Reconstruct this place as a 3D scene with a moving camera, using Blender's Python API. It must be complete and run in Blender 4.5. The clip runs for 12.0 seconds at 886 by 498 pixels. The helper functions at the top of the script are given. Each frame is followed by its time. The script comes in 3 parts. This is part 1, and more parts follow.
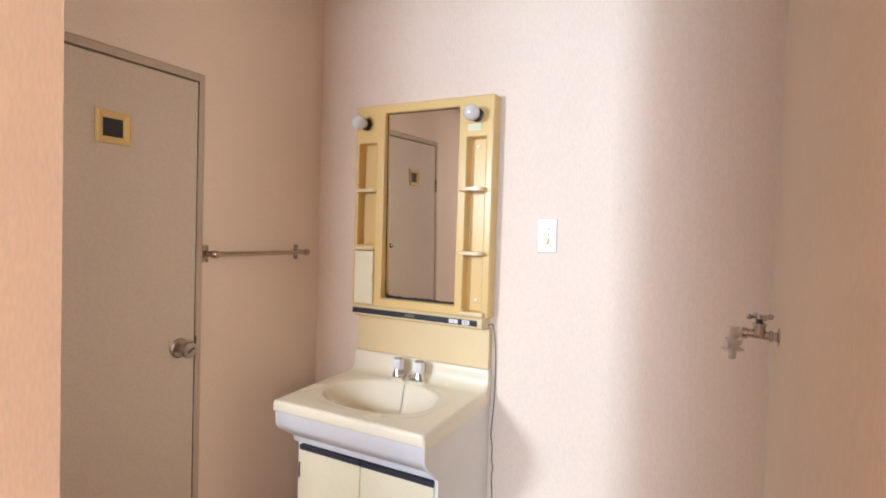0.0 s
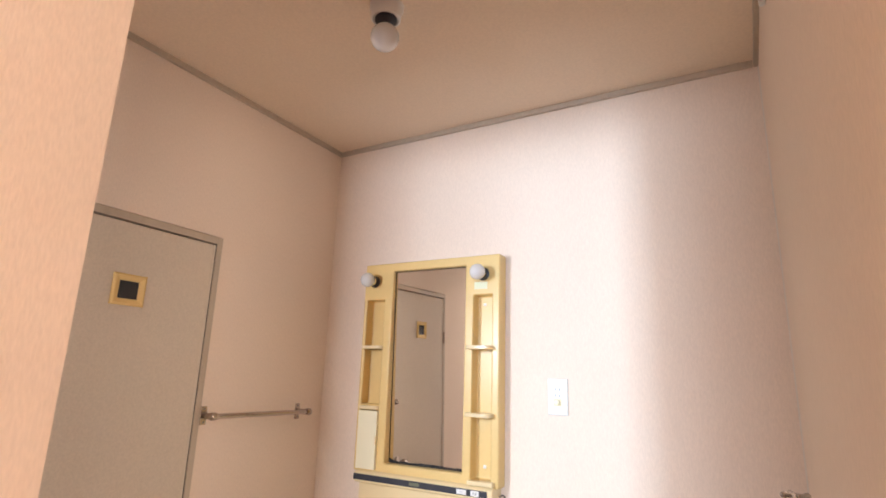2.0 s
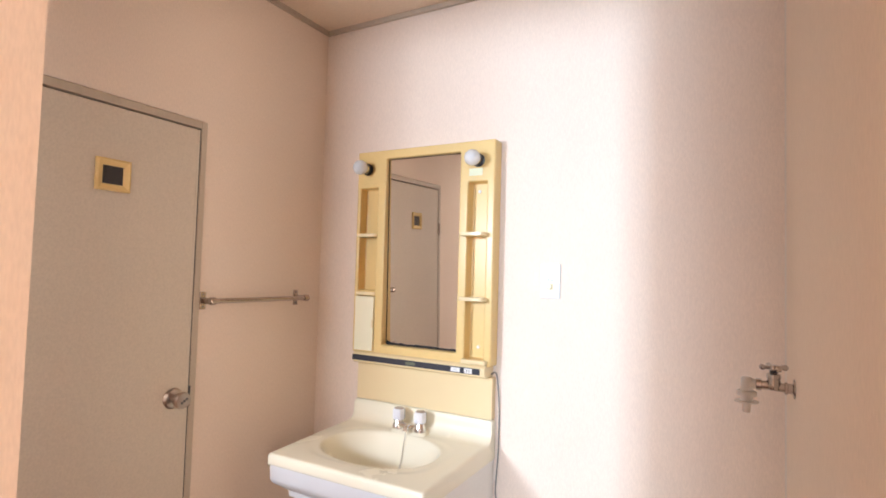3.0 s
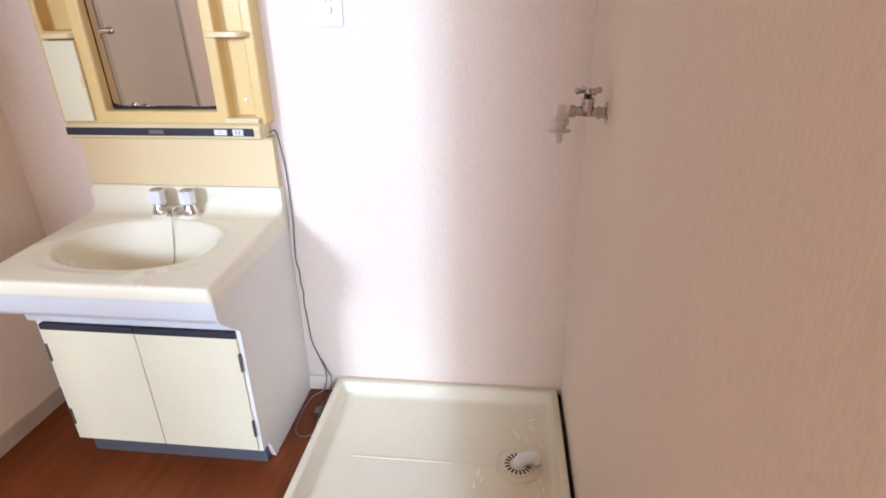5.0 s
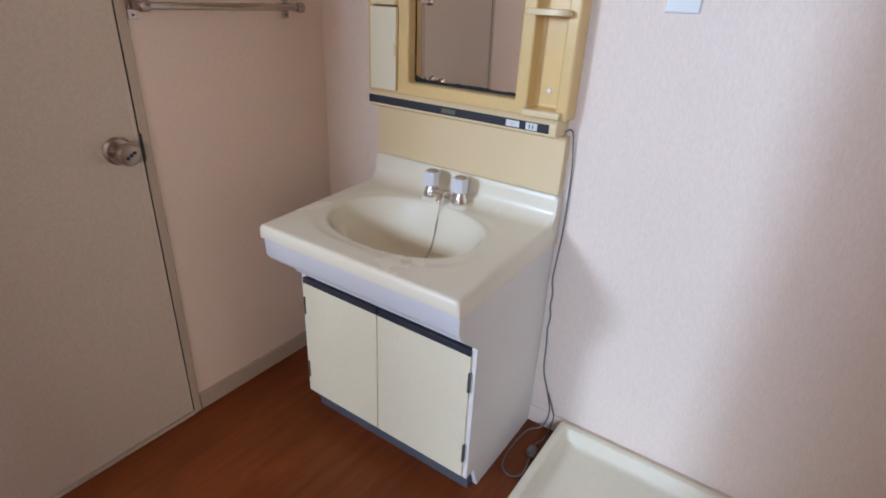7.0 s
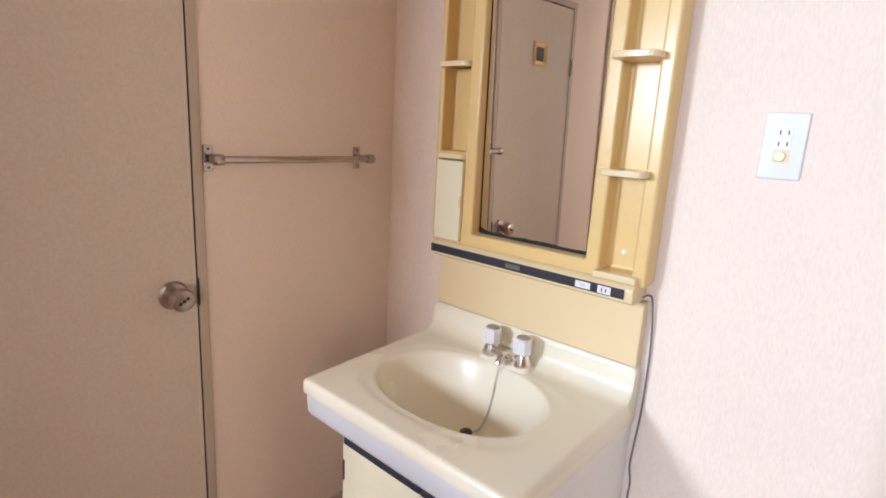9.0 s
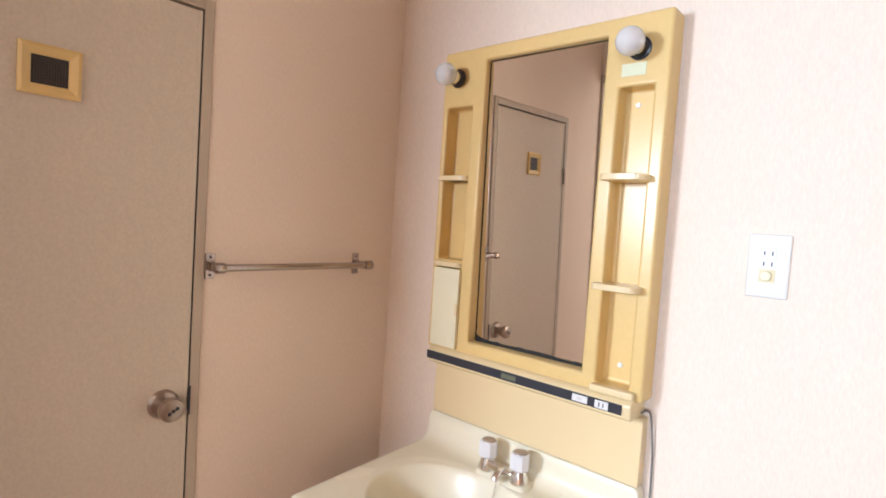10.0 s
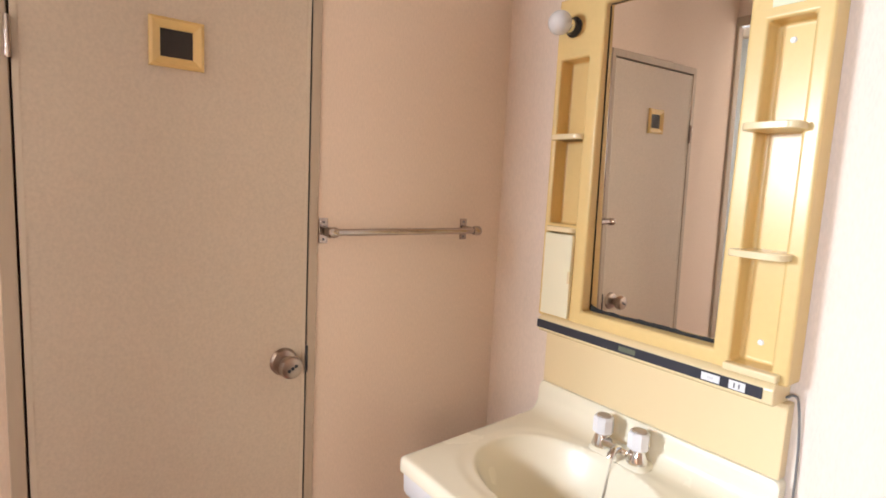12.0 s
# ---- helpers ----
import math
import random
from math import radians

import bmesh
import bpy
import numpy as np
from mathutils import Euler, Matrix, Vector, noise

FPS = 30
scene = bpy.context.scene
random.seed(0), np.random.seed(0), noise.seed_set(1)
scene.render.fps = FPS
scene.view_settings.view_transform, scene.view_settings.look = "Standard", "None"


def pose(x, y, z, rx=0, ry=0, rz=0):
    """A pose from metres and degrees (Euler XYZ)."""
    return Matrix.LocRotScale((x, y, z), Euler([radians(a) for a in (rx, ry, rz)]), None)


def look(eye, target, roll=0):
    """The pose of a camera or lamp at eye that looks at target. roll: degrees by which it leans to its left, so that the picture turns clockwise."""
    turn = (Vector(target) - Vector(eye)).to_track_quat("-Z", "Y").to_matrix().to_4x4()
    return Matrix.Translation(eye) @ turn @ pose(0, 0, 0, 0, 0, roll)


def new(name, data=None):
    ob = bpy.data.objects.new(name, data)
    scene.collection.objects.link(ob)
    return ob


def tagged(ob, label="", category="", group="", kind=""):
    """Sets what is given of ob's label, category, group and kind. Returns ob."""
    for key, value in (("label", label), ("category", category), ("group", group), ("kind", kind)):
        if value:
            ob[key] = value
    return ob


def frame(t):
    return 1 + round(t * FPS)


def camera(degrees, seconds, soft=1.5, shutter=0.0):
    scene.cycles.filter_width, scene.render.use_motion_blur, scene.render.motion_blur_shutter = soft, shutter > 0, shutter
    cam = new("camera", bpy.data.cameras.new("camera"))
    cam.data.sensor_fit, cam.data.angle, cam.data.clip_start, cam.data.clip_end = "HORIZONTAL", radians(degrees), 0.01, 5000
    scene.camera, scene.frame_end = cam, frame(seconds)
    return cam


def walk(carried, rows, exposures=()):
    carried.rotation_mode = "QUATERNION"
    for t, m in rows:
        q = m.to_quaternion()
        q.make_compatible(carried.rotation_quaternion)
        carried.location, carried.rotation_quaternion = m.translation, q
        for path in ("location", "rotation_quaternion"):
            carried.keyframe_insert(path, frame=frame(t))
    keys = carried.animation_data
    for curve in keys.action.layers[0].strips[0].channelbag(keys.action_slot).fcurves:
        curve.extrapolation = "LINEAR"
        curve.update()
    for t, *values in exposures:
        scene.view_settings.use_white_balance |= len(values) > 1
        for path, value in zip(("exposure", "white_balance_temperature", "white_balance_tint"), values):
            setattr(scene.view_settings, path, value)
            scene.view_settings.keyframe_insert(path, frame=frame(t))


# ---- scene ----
cam = camera(79.3, 12.0, soft=1.8)
PATH = [
    (0, (0.099, -0.078, 1.237), (-0.856, 1.678, 1.177), 1.8),
    (0.5, (0.101, -0.078, 1.255), (-0.866, 1.667, 1.39), 1.8),
    (1, (0.077, -0.096, 1.266), (-0.863, 1.631, 1.635), 1.7),
    (1.5, (0.092, -0.093, 1.285), (-0.855, 1.602, 1.765), 1.7),
    (2, (0.105, -0.078, 1.287), (-0.866, 1.607, 1.756), 1.9),
    (2.5, (0.1, -0.067, 1.279), (-0.89, 1.646, 1.573), 2.0),
    (2.7, (0.099, -0.062, 1.262), (-0.898, 1.658, 1.476), 1.9),
    (4.3, (0.037, 0.163, 1.243), (-0.502, 2.023, 0.743), 1.1),
    (4.5, (0.018, 0.202, 1.235), (-0.387, 2.072, 0.654), -0.3),
    (5, (-0.014, 0.25, 1.217), (-0.225, 2.063, 0.399), -0.9),
    (5.5, (-0.027, 0.257, 1.186), (-0.186, 2.008, 0.234), -0.8),
    (6, (-0.029, 0.255, 1.18), (-0.218, 2.01, 0.24), 0.8),
    (6.5, (-0.103, 0.322, 1.195), (-0.638, 2.047, 0.337), 2.3),
    (7, (-0.198, 0.469, 1.193), (-1.188, 1.978, 0.332), 2.9),
    (7.2, (-0.216, 0.52, 1.202), (-1.323, 1.952, 0.352), 3.3),
    (8.8, (-0.274, 0.579, 1.223), (-1.547, 2.039, 0.725), 3.4),
    (9, (-0.266, 0.586, 1.237), (-1.559, 2.047, 0.796), 3.2),
    (9.5, (-0.264, 0.584, 1.262), (-1.585, 2.06, 0.989), 3.5),
    (10, (-0.257, 0.58, 1.282), (-1.592, 2.066, 1.177), 3.8),
    (10.5, (-0.264, 0.575, 1.299), (-1.59, 2.072, 1.264), 4.0),
    (11, (-0.265, 0.578, 1.301), (-1.587, 2.078, 1.266), 3.9),
    (11.5, (-0.264, 0.599, 1.283), (-1.678, 2.008, 1.157), 3.1),
    (12, (-0.298, 0.61, 1.265), (-1.887, 1.802, 1.025), 2.9),
]
walk(cam, [(t, look(eye, target, roll)) for t, eye, target, roll in PATH],
     exposures=[(0, -1.02, 7200, 17), (2.5, -0.82, 7250, 17), (4.5, -0.72, 6350, 16), (5.5, -0.97, 6300, 16), (6.5, -1.33, 6150, 16), (7.0, -1.52, 6100, 16), (9.0, -1.0, 6850, 17), (10.5, -0.84, 7150, 17), (12, -0.74, 7450, 17)])

# ---- light: daylight through the windows behind the walk, and added fill lamps ----
world = bpy.data.worlds.new("sky")
scene.world = world
world.use_nodes = True
wn = world.node_tree
sky = wn.nodes.new("ShaderNodeTexSky")
sky.sky_type, sky.sun_disc = "NISHITA", False
sky.sun_elevation, sky.sun_rotation = radians(40), radians(200)
wn.links.new(sky.outputs[0], wn.nodes["Background"].inputs[0])
wn.nodes["Background"].inputs[1].default_value = 0.1


def area_lamp(name, eye, target, sx, sy, watts, colour, spread=180):
    data = bpy.data.lights.new(name, "AREA")
    data.shape, data.size, data.size_y, data.energy, data.color, data.spread = "RECTANGLE", sx, sy, watts, colour, radians(spread)
    ob = new(name, data)
    ob.matrix_world = look(eye, target)
    return ob


area_lamp("daylight_kitchen_clear_pane", (1.00, -3.16, 1.66), (-0.35, 1.72, 0.9), 0.27, 0.70, 360, (0.51, 0.735, 1.0))
# weak extra lamp, added to brighten the right end of the back wall
area_lamp("fill_kitchen_back", (0.62, -3.16, 1.66), (-0.2, 1.72, 1.0), 0.40, 0.70, 80, (0.60, 0.78, 1.0))
# added fill lamp that lifts the bounce light; no such source is known
area_lamp("fill_kitchen_side", (2.64, -2.0, 1.5), (-1.0, 0.8, 1.2), 0.8, 0.9, 74, (1.0, 0.92, 0.82))
area_lamp("daylight_bath", (-1.71, -1.46, 1.58), (-0.9, 1.5, 0.9), 0.50, 0.42, 165, (0.60, 0.78, 1.0))


# ---- materials ----
def material(name, colour, rough=0.5, metal=0.0, vary=0.06, scale=6.0, grain=0.0, grain_scale=(300, 300, 300), bump=0.0,
             bump_scale=(300, 300, 300), coat=0.0, transmission=0.0, speck=0.0, distance=0.001, ior=1.45):
    """A surface with slow stains (vary, scale), fine grain in its colour and a fine relief."""
    m = bpy.data.materials.new(name)
    m.use_nodes = True
    nt = m.node_tree
    b = nt.nodes["Principled BSDF"]
    b.inputs["Roughness"].default_value, b.inputs["Metallic"].default_value = rough, metal
    b.inputs["Coat Weight"].default_value, b.inputs["Transmission Weight"].default_value, b.inputs["IOR"].default_value = coat, transmission, ior
    tc = nt.nodes.new("ShaderNodeTexCoord")
    stain = nt.nodes.new("ShaderNodeTexNoise")
    stain.inputs["Scale"].default_value, stain.inputs["Detail"].default_value = scale, 5
    nt.links.new(tc.outputs["Object"], stain.inputs["Vector"])
    ramp = nt.nodes.new("ShaderNodeMapRange")
    ramp.inputs[1].default_value, ramp.inputs[2].default_value, ramp.inputs[3].default_value, ramp.inputs[4].default_value = 0.15, 0.85, 1 - vary, 1 + vary * 0.5
    nt.links.new(stain.outputs["Fac"], ramp.inputs[0])
    factor = ramp.outputs[0]
    if grain:
        mp = nt.nodes.new("ShaderNodeMapping")
        mp.inputs["Scale"].default_value = grain_scale
        nt.links.new(tc.outputs["Object"], mp.inputs["Vector"])
        g = nt.nodes.new("ShaderNodeTexNoise")
        g.inputs["Scale"].default_value, g.inputs["Detail"].default_value = 1.0, 3
        nt.links.new(mp.outputs[0], g.inputs["Vector"])
        r2 = nt.nodes.new("ShaderNodeMapRange")
        r2.inputs[1].default_value, r2.inputs[2].default_value, r2.inputs[3].default_value, r2.inputs[4].default_value = 0.3, 0.7, 1 - grain, 1 + grain * 0.5
        nt.links.new(g.outputs["Fac"], r2.inputs[0])
        mul = nt.nodes.new("ShaderNodeMath")
        mul.operation = "MULTIPLY"
        nt.links.new(factor, mul.inputs[0])
        nt.links.new(r2.outputs[0], mul.inputs[1])
        factor = mul.outputs[0]
    mix = nt.nodes.new("ShaderNodeVectorMath")
    mix.operation = "SCALE"
    mix.inputs[0].default_value = colour
    nt.links.new(factor, mix.inputs["Scale"])
    nt.links.new(mix.outputs[0], b.inputs["Base Color"])
    rr = nt.nodes.new("ShaderNodeMapRange")
    rr.inputs[1].default_value, rr.inputs[2].default_value = 0.3, 0.7
    rr.inputs[3].default_value, rr.inputs[4].default_value = rough, rough * 1.06
    nt.links.new(stain.outputs["Fac"], rr.inputs[0])
    nt.links.new(rr.outputs[0], b.inputs["Roughness"])
    if bump:
        mp = nt.nodes.new("ShaderNodeMapping")
        mp.inputs["Scale"].default_value = bump_scale
        nt.links.new(tc.outputs["Object"], mp.inputs["Vector"])
        g = nt.nodes.new("ShaderNodeTexNoise")
        g.inputs["Scale"].default_value, g.inputs["Detail"].default_value = 1.0, 2
        nt.links.new(mp.outputs[0], g.inputs["Vector"])
        bp = nt.nodes.new("ShaderNodeBump")
        bp.inputs["Strength"].default_value, bp.inputs["Distance"].default_value = bump, distance
        nt.links.new(g.outputs["Fac"], bp.inputs["Height"])
        nt.links.new(bp.outputs[0], b.inputs["Normal"])
    return m


WALLPAPER = material("wallpaper", (0.87, 0.71, 0.585), 0.85, vary=0.05, scale=1.8, grain=0.06, grain_scale=(330, 330, 85),
                     bump=0.2, bump_scale=(330, 330, 85), distance=0.0012)
CEILING = material("ceiling_paper", (0.87, 0.70, 0.54), 0.9, vary=0.04, scale=1.5, grain=0.05, grain_scale=(120, 120, 120), bump=0.3, bump_scale=(160, 160, 160))
TRIM = material("grey_trim", (0.53, 0.43, 0.33), 0.45, vary=0.08, scale=5, grain=0.05, grain_scale=(60, 60, 8))
DOOR = material("door_sheet", (0.67, 0.565, 0.455), 0.55, vary=0.05, scale=2.5, grain=0.07, grain_scale=(170, 170, 150), bump=0.12, bump_scale=(200, 200, 90))
DOOR_EDGE = material("door_edge", (0.67, 0.58, 0.47), 0.5, vary=0.05)
YELLOW = material("yellow_plastic", (0.80, 0.555, 0.235), 0.25, vary=0.02, scale=5, grain=0.02, grain_scale=(90, 90, 90))
YELLOW_PALE = material("pale_yellow_plastic", (0.84, 0.655, 0.38), 0.24, vary=0.05, scale=6)
SPLASH = material("pale_yellow_panel", (0.83, 0.64, 0.37), 0.32, vary=0.05, scale=4)
CREAM_BOX = material("cream_plastic", (0.84, 0.75, 0.52), 0.35, vary=0.05, scale=8)
BASIN = material("cream_basin", (0.885, 0.80, 0.615), 0.26, vary=0.04, scale=5)
WHITE_BOARD = material("white_board", (0.84, 0.79, 0.72), 0.5, vary=0.05, scale=4, grain=0.02, grain_scale=(120, 120, 120))
APRON = material("grey_white_apron", (0.70, 0.68, 0.67), 0.35, vary=0.05, scale=6)
CREAM_DOOR = material("cream_door", (0.84, 0.75, 0.53), 0.4, vary=0.06, scale=4, grain=0.02, grain_scale=(80, 80, 80))
BLACK = material("black_plastic", (0.035, 0.035, 0.045), 0.35, vary=0.2, scale=20)
DARK = material("dark_gap", (0.02, 0.018, 0.016), 0.8, vary=0.2)
TOE = material("grey_toe_board", (0.10, 0.10, 0.115), 0.5, vary=0.15, scale=8)
HINGE = material("dull_hinge_steel", (0.16, 0.14, 0.13), 0.4, 0.7, vary=0.2, scale=30)
CHROME = material("chrome", (0.82, 0.80, 0.78), 0.10, 1.0, vary=0.08, scale=30)
OLD_CHROME = material("aged_chrome", (0.56, 0.53, 0.51), 0.16, 1.0, vary=0.2, scale=40)
WORN_CHROME = material("worn_chrome", (0.48, 0.41, 0.37), 0.17, 1.0, vary=0.25, scale=25)
KNOB = material("tarnished_knob_steel", (0.45, 0.37, 0.32), 0.30, 1.0, vary=0.2, scale=40)
CLEAR_KNOB = material("clear_tap_plastic", (0.86, 0.84, 0.85), 0.08, vary=0.03, coat=0.3)
TAP_CAP = material("brown_tap_cap", (0.42, 0.32, 0.25), 0.3, vary=0.1, scale=60)
WHITE_PLASTIC = material("white_plastic", (0.83, 0.81, 0.78), 0.3, vary=0.04, scale=10)
NOZZLE = material("milky_plastic", (0.74, 0.69, 0.65), 0.3, vary=0.06, scale=30)
BULB = material("opal_glass", (0.90, 0.87, 0.84), 0.07, vary=0.03, scale=20, transmission=0.25, coat=0.3)
PLATE = material("socket_plate", (0.77, 0.745, 0.69), 0.22, vary=0.03, scale=20)
AGED = material("aged_cream_knob", (0.78, 0.66, 0.40), 0.3, vary=0.15, scale=80)
LABEL = material("pale_green_sticker", (0.74, 0.73, 0.50), 0.5, vary=0.05)
DULL_LABEL = material("dull_badge", (0.16, 0.17, 0.11), 0.4, vary=0.1)
PAN = material("cream_tray", (0.83, 0.745, 0.57), 0.22, vary=0.09, scale=3.5, grain=0.02, grain_scale=(60, 60, 60), bump=0.03, bump_scale=(140, 140, 140))
CORD = material("grey_cord", (0.17, 0.155, 0.145), 0.5, vary=0.1, scale=40)
CHAIN = material("ball_chain", (0.60, 0.54, 0.47), 0.3, 1.0, vary=0.15, scale=90)
MESH = material("black_vent_mesh", (0.02, 0.02, 0.02), 0.6, vary=0.3, scale=300)
STREAK = material("dried_water_mark", (0.93, 0.91, 0.86), 0.35, vary=0.15, scale=60)
SPOT = material("yellow_stain", (0.70, 0.61, 0.30), 0.5, vary=0.2, scale=60)
RUST = material("red_brown_screw", (0.22, 0.07, 0.04), 0.5, vary=0.2, scale=60)
SEALANT = material("sealant", (0.80, 0.72, 0.64), 0.5, vary=0.05)
ALU = material("grey_aluminium", (0.42, 0.43, 0.42), 0.35, 0.5, vary=0.08)
BATH_WALL = material("bath_wall", (0.50, 0.50, 0.47), 0.35, vary=0.06, scale=3)
MIRROR = material("mirror_silver", (0.88, 0.88, 0.87), 0.012, 1.0, vary=0.01, scale=3)
PANE = material("window_glass", (0.95, 0.97, 0.97), 0.05, vary=0.0, transmission=1.0)


def wood_sheet():
    m = bpy.data.materials.new("red_brown_floor_sheet")
    m.use_nodes = True
    nt = m.node_tree
    b = nt.nodes["Principled BSDF"]
    b.inputs["Specular IOR Level"].default_value = 0.28
    tc = nt.nodes.new("ShaderNodeTexCoord")
    mp = nt.nodes.new("ShaderNodeMapping")
    mp.inputs["Scale"].default_value = (26, 2.2, 1)
    nt.links.new(tc.outputs["Object"], mp.inputs["Vector"])
    n1 = nt.nodes.new("ShaderNodeTexNoise")
    n1.inputs["Scale"].default_value, n1.inputs["Detail"].default_value, n1.inputs["Distortion"].default_value = 1.6, 8, 0.8
    nt.links.new(mp.outputs[0], n1.inputs["Vector"])
    n2 = nt.nodes.new("ShaderNodeTexNoise")
    n2.inputs["Scale"].default_value, n2.inputs["Detail"].default_value = 3.0, 4
    nt.links.new(tc.outputs["Object"], n2.inputs["Vector"])
    ramp = nt.nodes.new("ShaderNodeValToRGB")
    ramp.color_ramp.elements[0].position, ramp.color_ramp.elements[0].color = 0.15, (0.125, 0.026, 0.005, 1)
    ramp.color_ramp.elements[1].position, ramp.color_ramp.elements[1].color = 0.85, (0.235, 0.056, 0.011, 1)
    nt.links.new(n1.outputs["Fac"], ramp.inputs[0])
    mix = nt.nodes.new("ShaderNodeVectorMath")
    mix.operation = "SCALE"
    mr = nt.nodes.new("ShaderNodeMapRange")
    mr.inputs[1].default_value, mr.inputs[2].default_value, mr.inputs[3].default_value, mr.inputs[4].default_value = 0.3, 0.7, 0.82, 1.1
    nt.links.new(n2.outputs["Fac"], mr.inputs[0])
    nt.links.new(ramp.outputs[0], mix.inputs[0])
    nt.links.new(mr.outputs[0], mix.inputs["Scale"])
    nt.links.new(mix.outputs[0], b.inputs["Base Color"])
    mr2 = nt.nodes.new("ShaderNodeMapRange")
    mr2.inputs[3].default_value, mr2.inputs[4].default_value = 0.32, 0.55
    nt.links.new(n2.outputs["Fac"], mr2.inputs[0])
    nt.links.new(mr2.outputs[0], b.inputs["Roughness"])
    bp = nt.nodes.new("ShaderNodeBump")
    bp.inputs["Strength"].default_value, bp.inputs["Distance"].default_value = 0.15, 0.001
    nt.links.new(n1.outputs["Fac"], bp.inputs["Height"])
    nt.links.new(bp.outputs[0], b.inputs["Normal"])
    return m


FLOOR = wood_sheet()

# ---- mesh helpers ----
BASE = {}


def finish(ob, bm, mat, smooth, bevel):
    me = ob.data
    bmesh.ops.recalc_face_normals(bm, faces=bm.faces)
    bm.to_mesh(me)
    bm.free()
    for f in me.polygons:
        f.use_smooth = smooth or bevel > 0
    me.materials.append(mat)
    if smooth or bevel > 0:
        me.set_sharp_from_angle(angle=radians(35))
    if bevel > 0:
        mod = ob.modifiers.new("bevel", "BEVEL")
        mod.width, mod.segments, mod.limit_method, mod.angle_limit = bevel, 3, "ANGLE", radians(35)
        mod.harden_normals = True


def part(name, bm, mat, parent, label="", smooth=False, bevel=0.0):
    """Links a bmesh, in world metres, as one mesh under a thing or a part."""
    bmesh.ops.translate(bm, verts=bm.verts, vec=-BASE[parent])
    ob = new(name, bpy.data.meshes.new(name))
    finish(ob, bm, mat, smooth, bevel)
    ob.parent = parent
    BASE[ob] = BASE[parent]
    return tagged(ob, label)


def thing(name, place, label, category, group="", kind=""):
    ob = new(name)
    ob.location = place
    BASE[ob] = Vector(place)
    return tagged(ob, label, category, group, kind)


def solid(name, bm, mat, label, category, kind="", smooth=False, bevel=0.0, place=(0, 0, 0), group=""):
    """A thing that is one mesh."""
    bmesh.ops.translate(bm, verts=bm.verts, vec=-Vector(place))
    ob = new(name, bpy.data.meshes.new(name))
    finish(ob, bm, mat, smooth, bevel)
    ob.location = place
    BASE[ob] = Vector(place)
    return tagged(ob, label, category, group, kind)


def box(x0, x1, y0, y1, z0, z1, bm=None):
    bm = bm or bmesh.new()
    v = [bm.verts.new((x, y, z)) for x in (x0, x1) for y in (y0, y1) for z in (z0, z1)]
    for q in ((0, 1, 3, 2), (4, 6, 7, 5), (0, 4, 5, 1), (2, 3, 7, 6), (0, 2, 6, 4), (1, 5, 7, 3)):
        bm.faces.new([v[i] for i in q])
    return bm


def lathe(profile, place, axis=(0, 0, 1), n=28, bm=None):
    """Turns (radius, height) pairs round an axis through place."""
    bm = bm or bmesh.new()
    m = Matrix.Translation(place) @ Vector((0, 0, 1)).rotation_difference(Vector(axis)).to_matrix().to_4x4()
    rings = []
    for r, h in profile:
        if r < 1e-6:
            rings.append([bm.verts.new(m @ Vector((0, 0, h)))])
        else:
            rings.append([bm.verts.new(m @ Vector((r * math.cos(2 * math.pi * i / n), r * math.sin(2 * math.pi * i / n), h))) for i in range(n)])
    for a, b in zip(rings, rings[1:]):
        for i in range(n):
            j = (i + 1) % n
            if len(a) == 1 and len(b) > 1:
                bm.faces.new((a[0], b[i], b[j]))
            elif len(b) == 1 and len(a) > 1:
                bm.faces.new((a[i], b[0], a[j]))
            elif len(a) > 1:
                bm.faces.new((a[i], b[i], b[j], a[j]))
    for r in (rings[0], rings[-1]):
        if len(r) > 1:
            bm.faces.new(r)
    return bm


def tube(points, radius, n=10, bm=None, steps=6):
    """A round tube along a smooth line through points."""
    bm = bm or bmesh.new()
    p = [Vector(q) for q in points]
    line = []
    for i in range(len(p) - 1):
        a, b, c, d = p[max(i - 1, 0)], p[i], p[i + 1], p[min(i + 2, len(p) - 1)]
        for k in range(steps):
            t = k / steps
            line.append(0.5 * ((2 * b) + (c - a) * t + (2 * a - 5 * b + 4 * c - d) * t * t + (3 * b - a - 3 * c + d) * t ** 3))
    line.append(p[-1])
    rings = []
    side = None
    for i, q in enumerate(line):
        way = (line[min(i + 1, len(line) - 1)] - line[max(i - 1, 0)]).normalized()
        if side is None:
            side = way.orthogonal().normalized()
        side = (side - way * side.dot(way)).normalized()
        up = way.cross(side)
        rings.append([bm.verts.new(q + radius * (side * math.cos(2 * math.pi * k / n) + up * math.sin(2 * math.pi * k / n))) for k in range(n)])
    for a, b in zip(rings, rings[1:]):
        for k in range(n):
            bm.faces.new((a[k], a[(k + 1) % n], b[(k + 1) % n], b[k]))
    bm.faces.new(rings[0])
    bm.faces.new(rings[-1])
    return bm


def extrude_x(outline, x0, x1, bm=None):
    """A prism along x from an outline of (y, z)."""
    bm = bm or bmesh.new()
    a = [bm.verts.new((x0, y, z)) for y, z in outline]
    b = [bm.verts.new((x1, y, z)) for y, z in outline]
    n = len(a)
    for i in range(n):
        bm.faces.new((a[i], a[(i + 1) % n], b[(i + 1) % n], b[i]))
    bm.faces.new(a)
    bm.faces.new(b)
    return bm


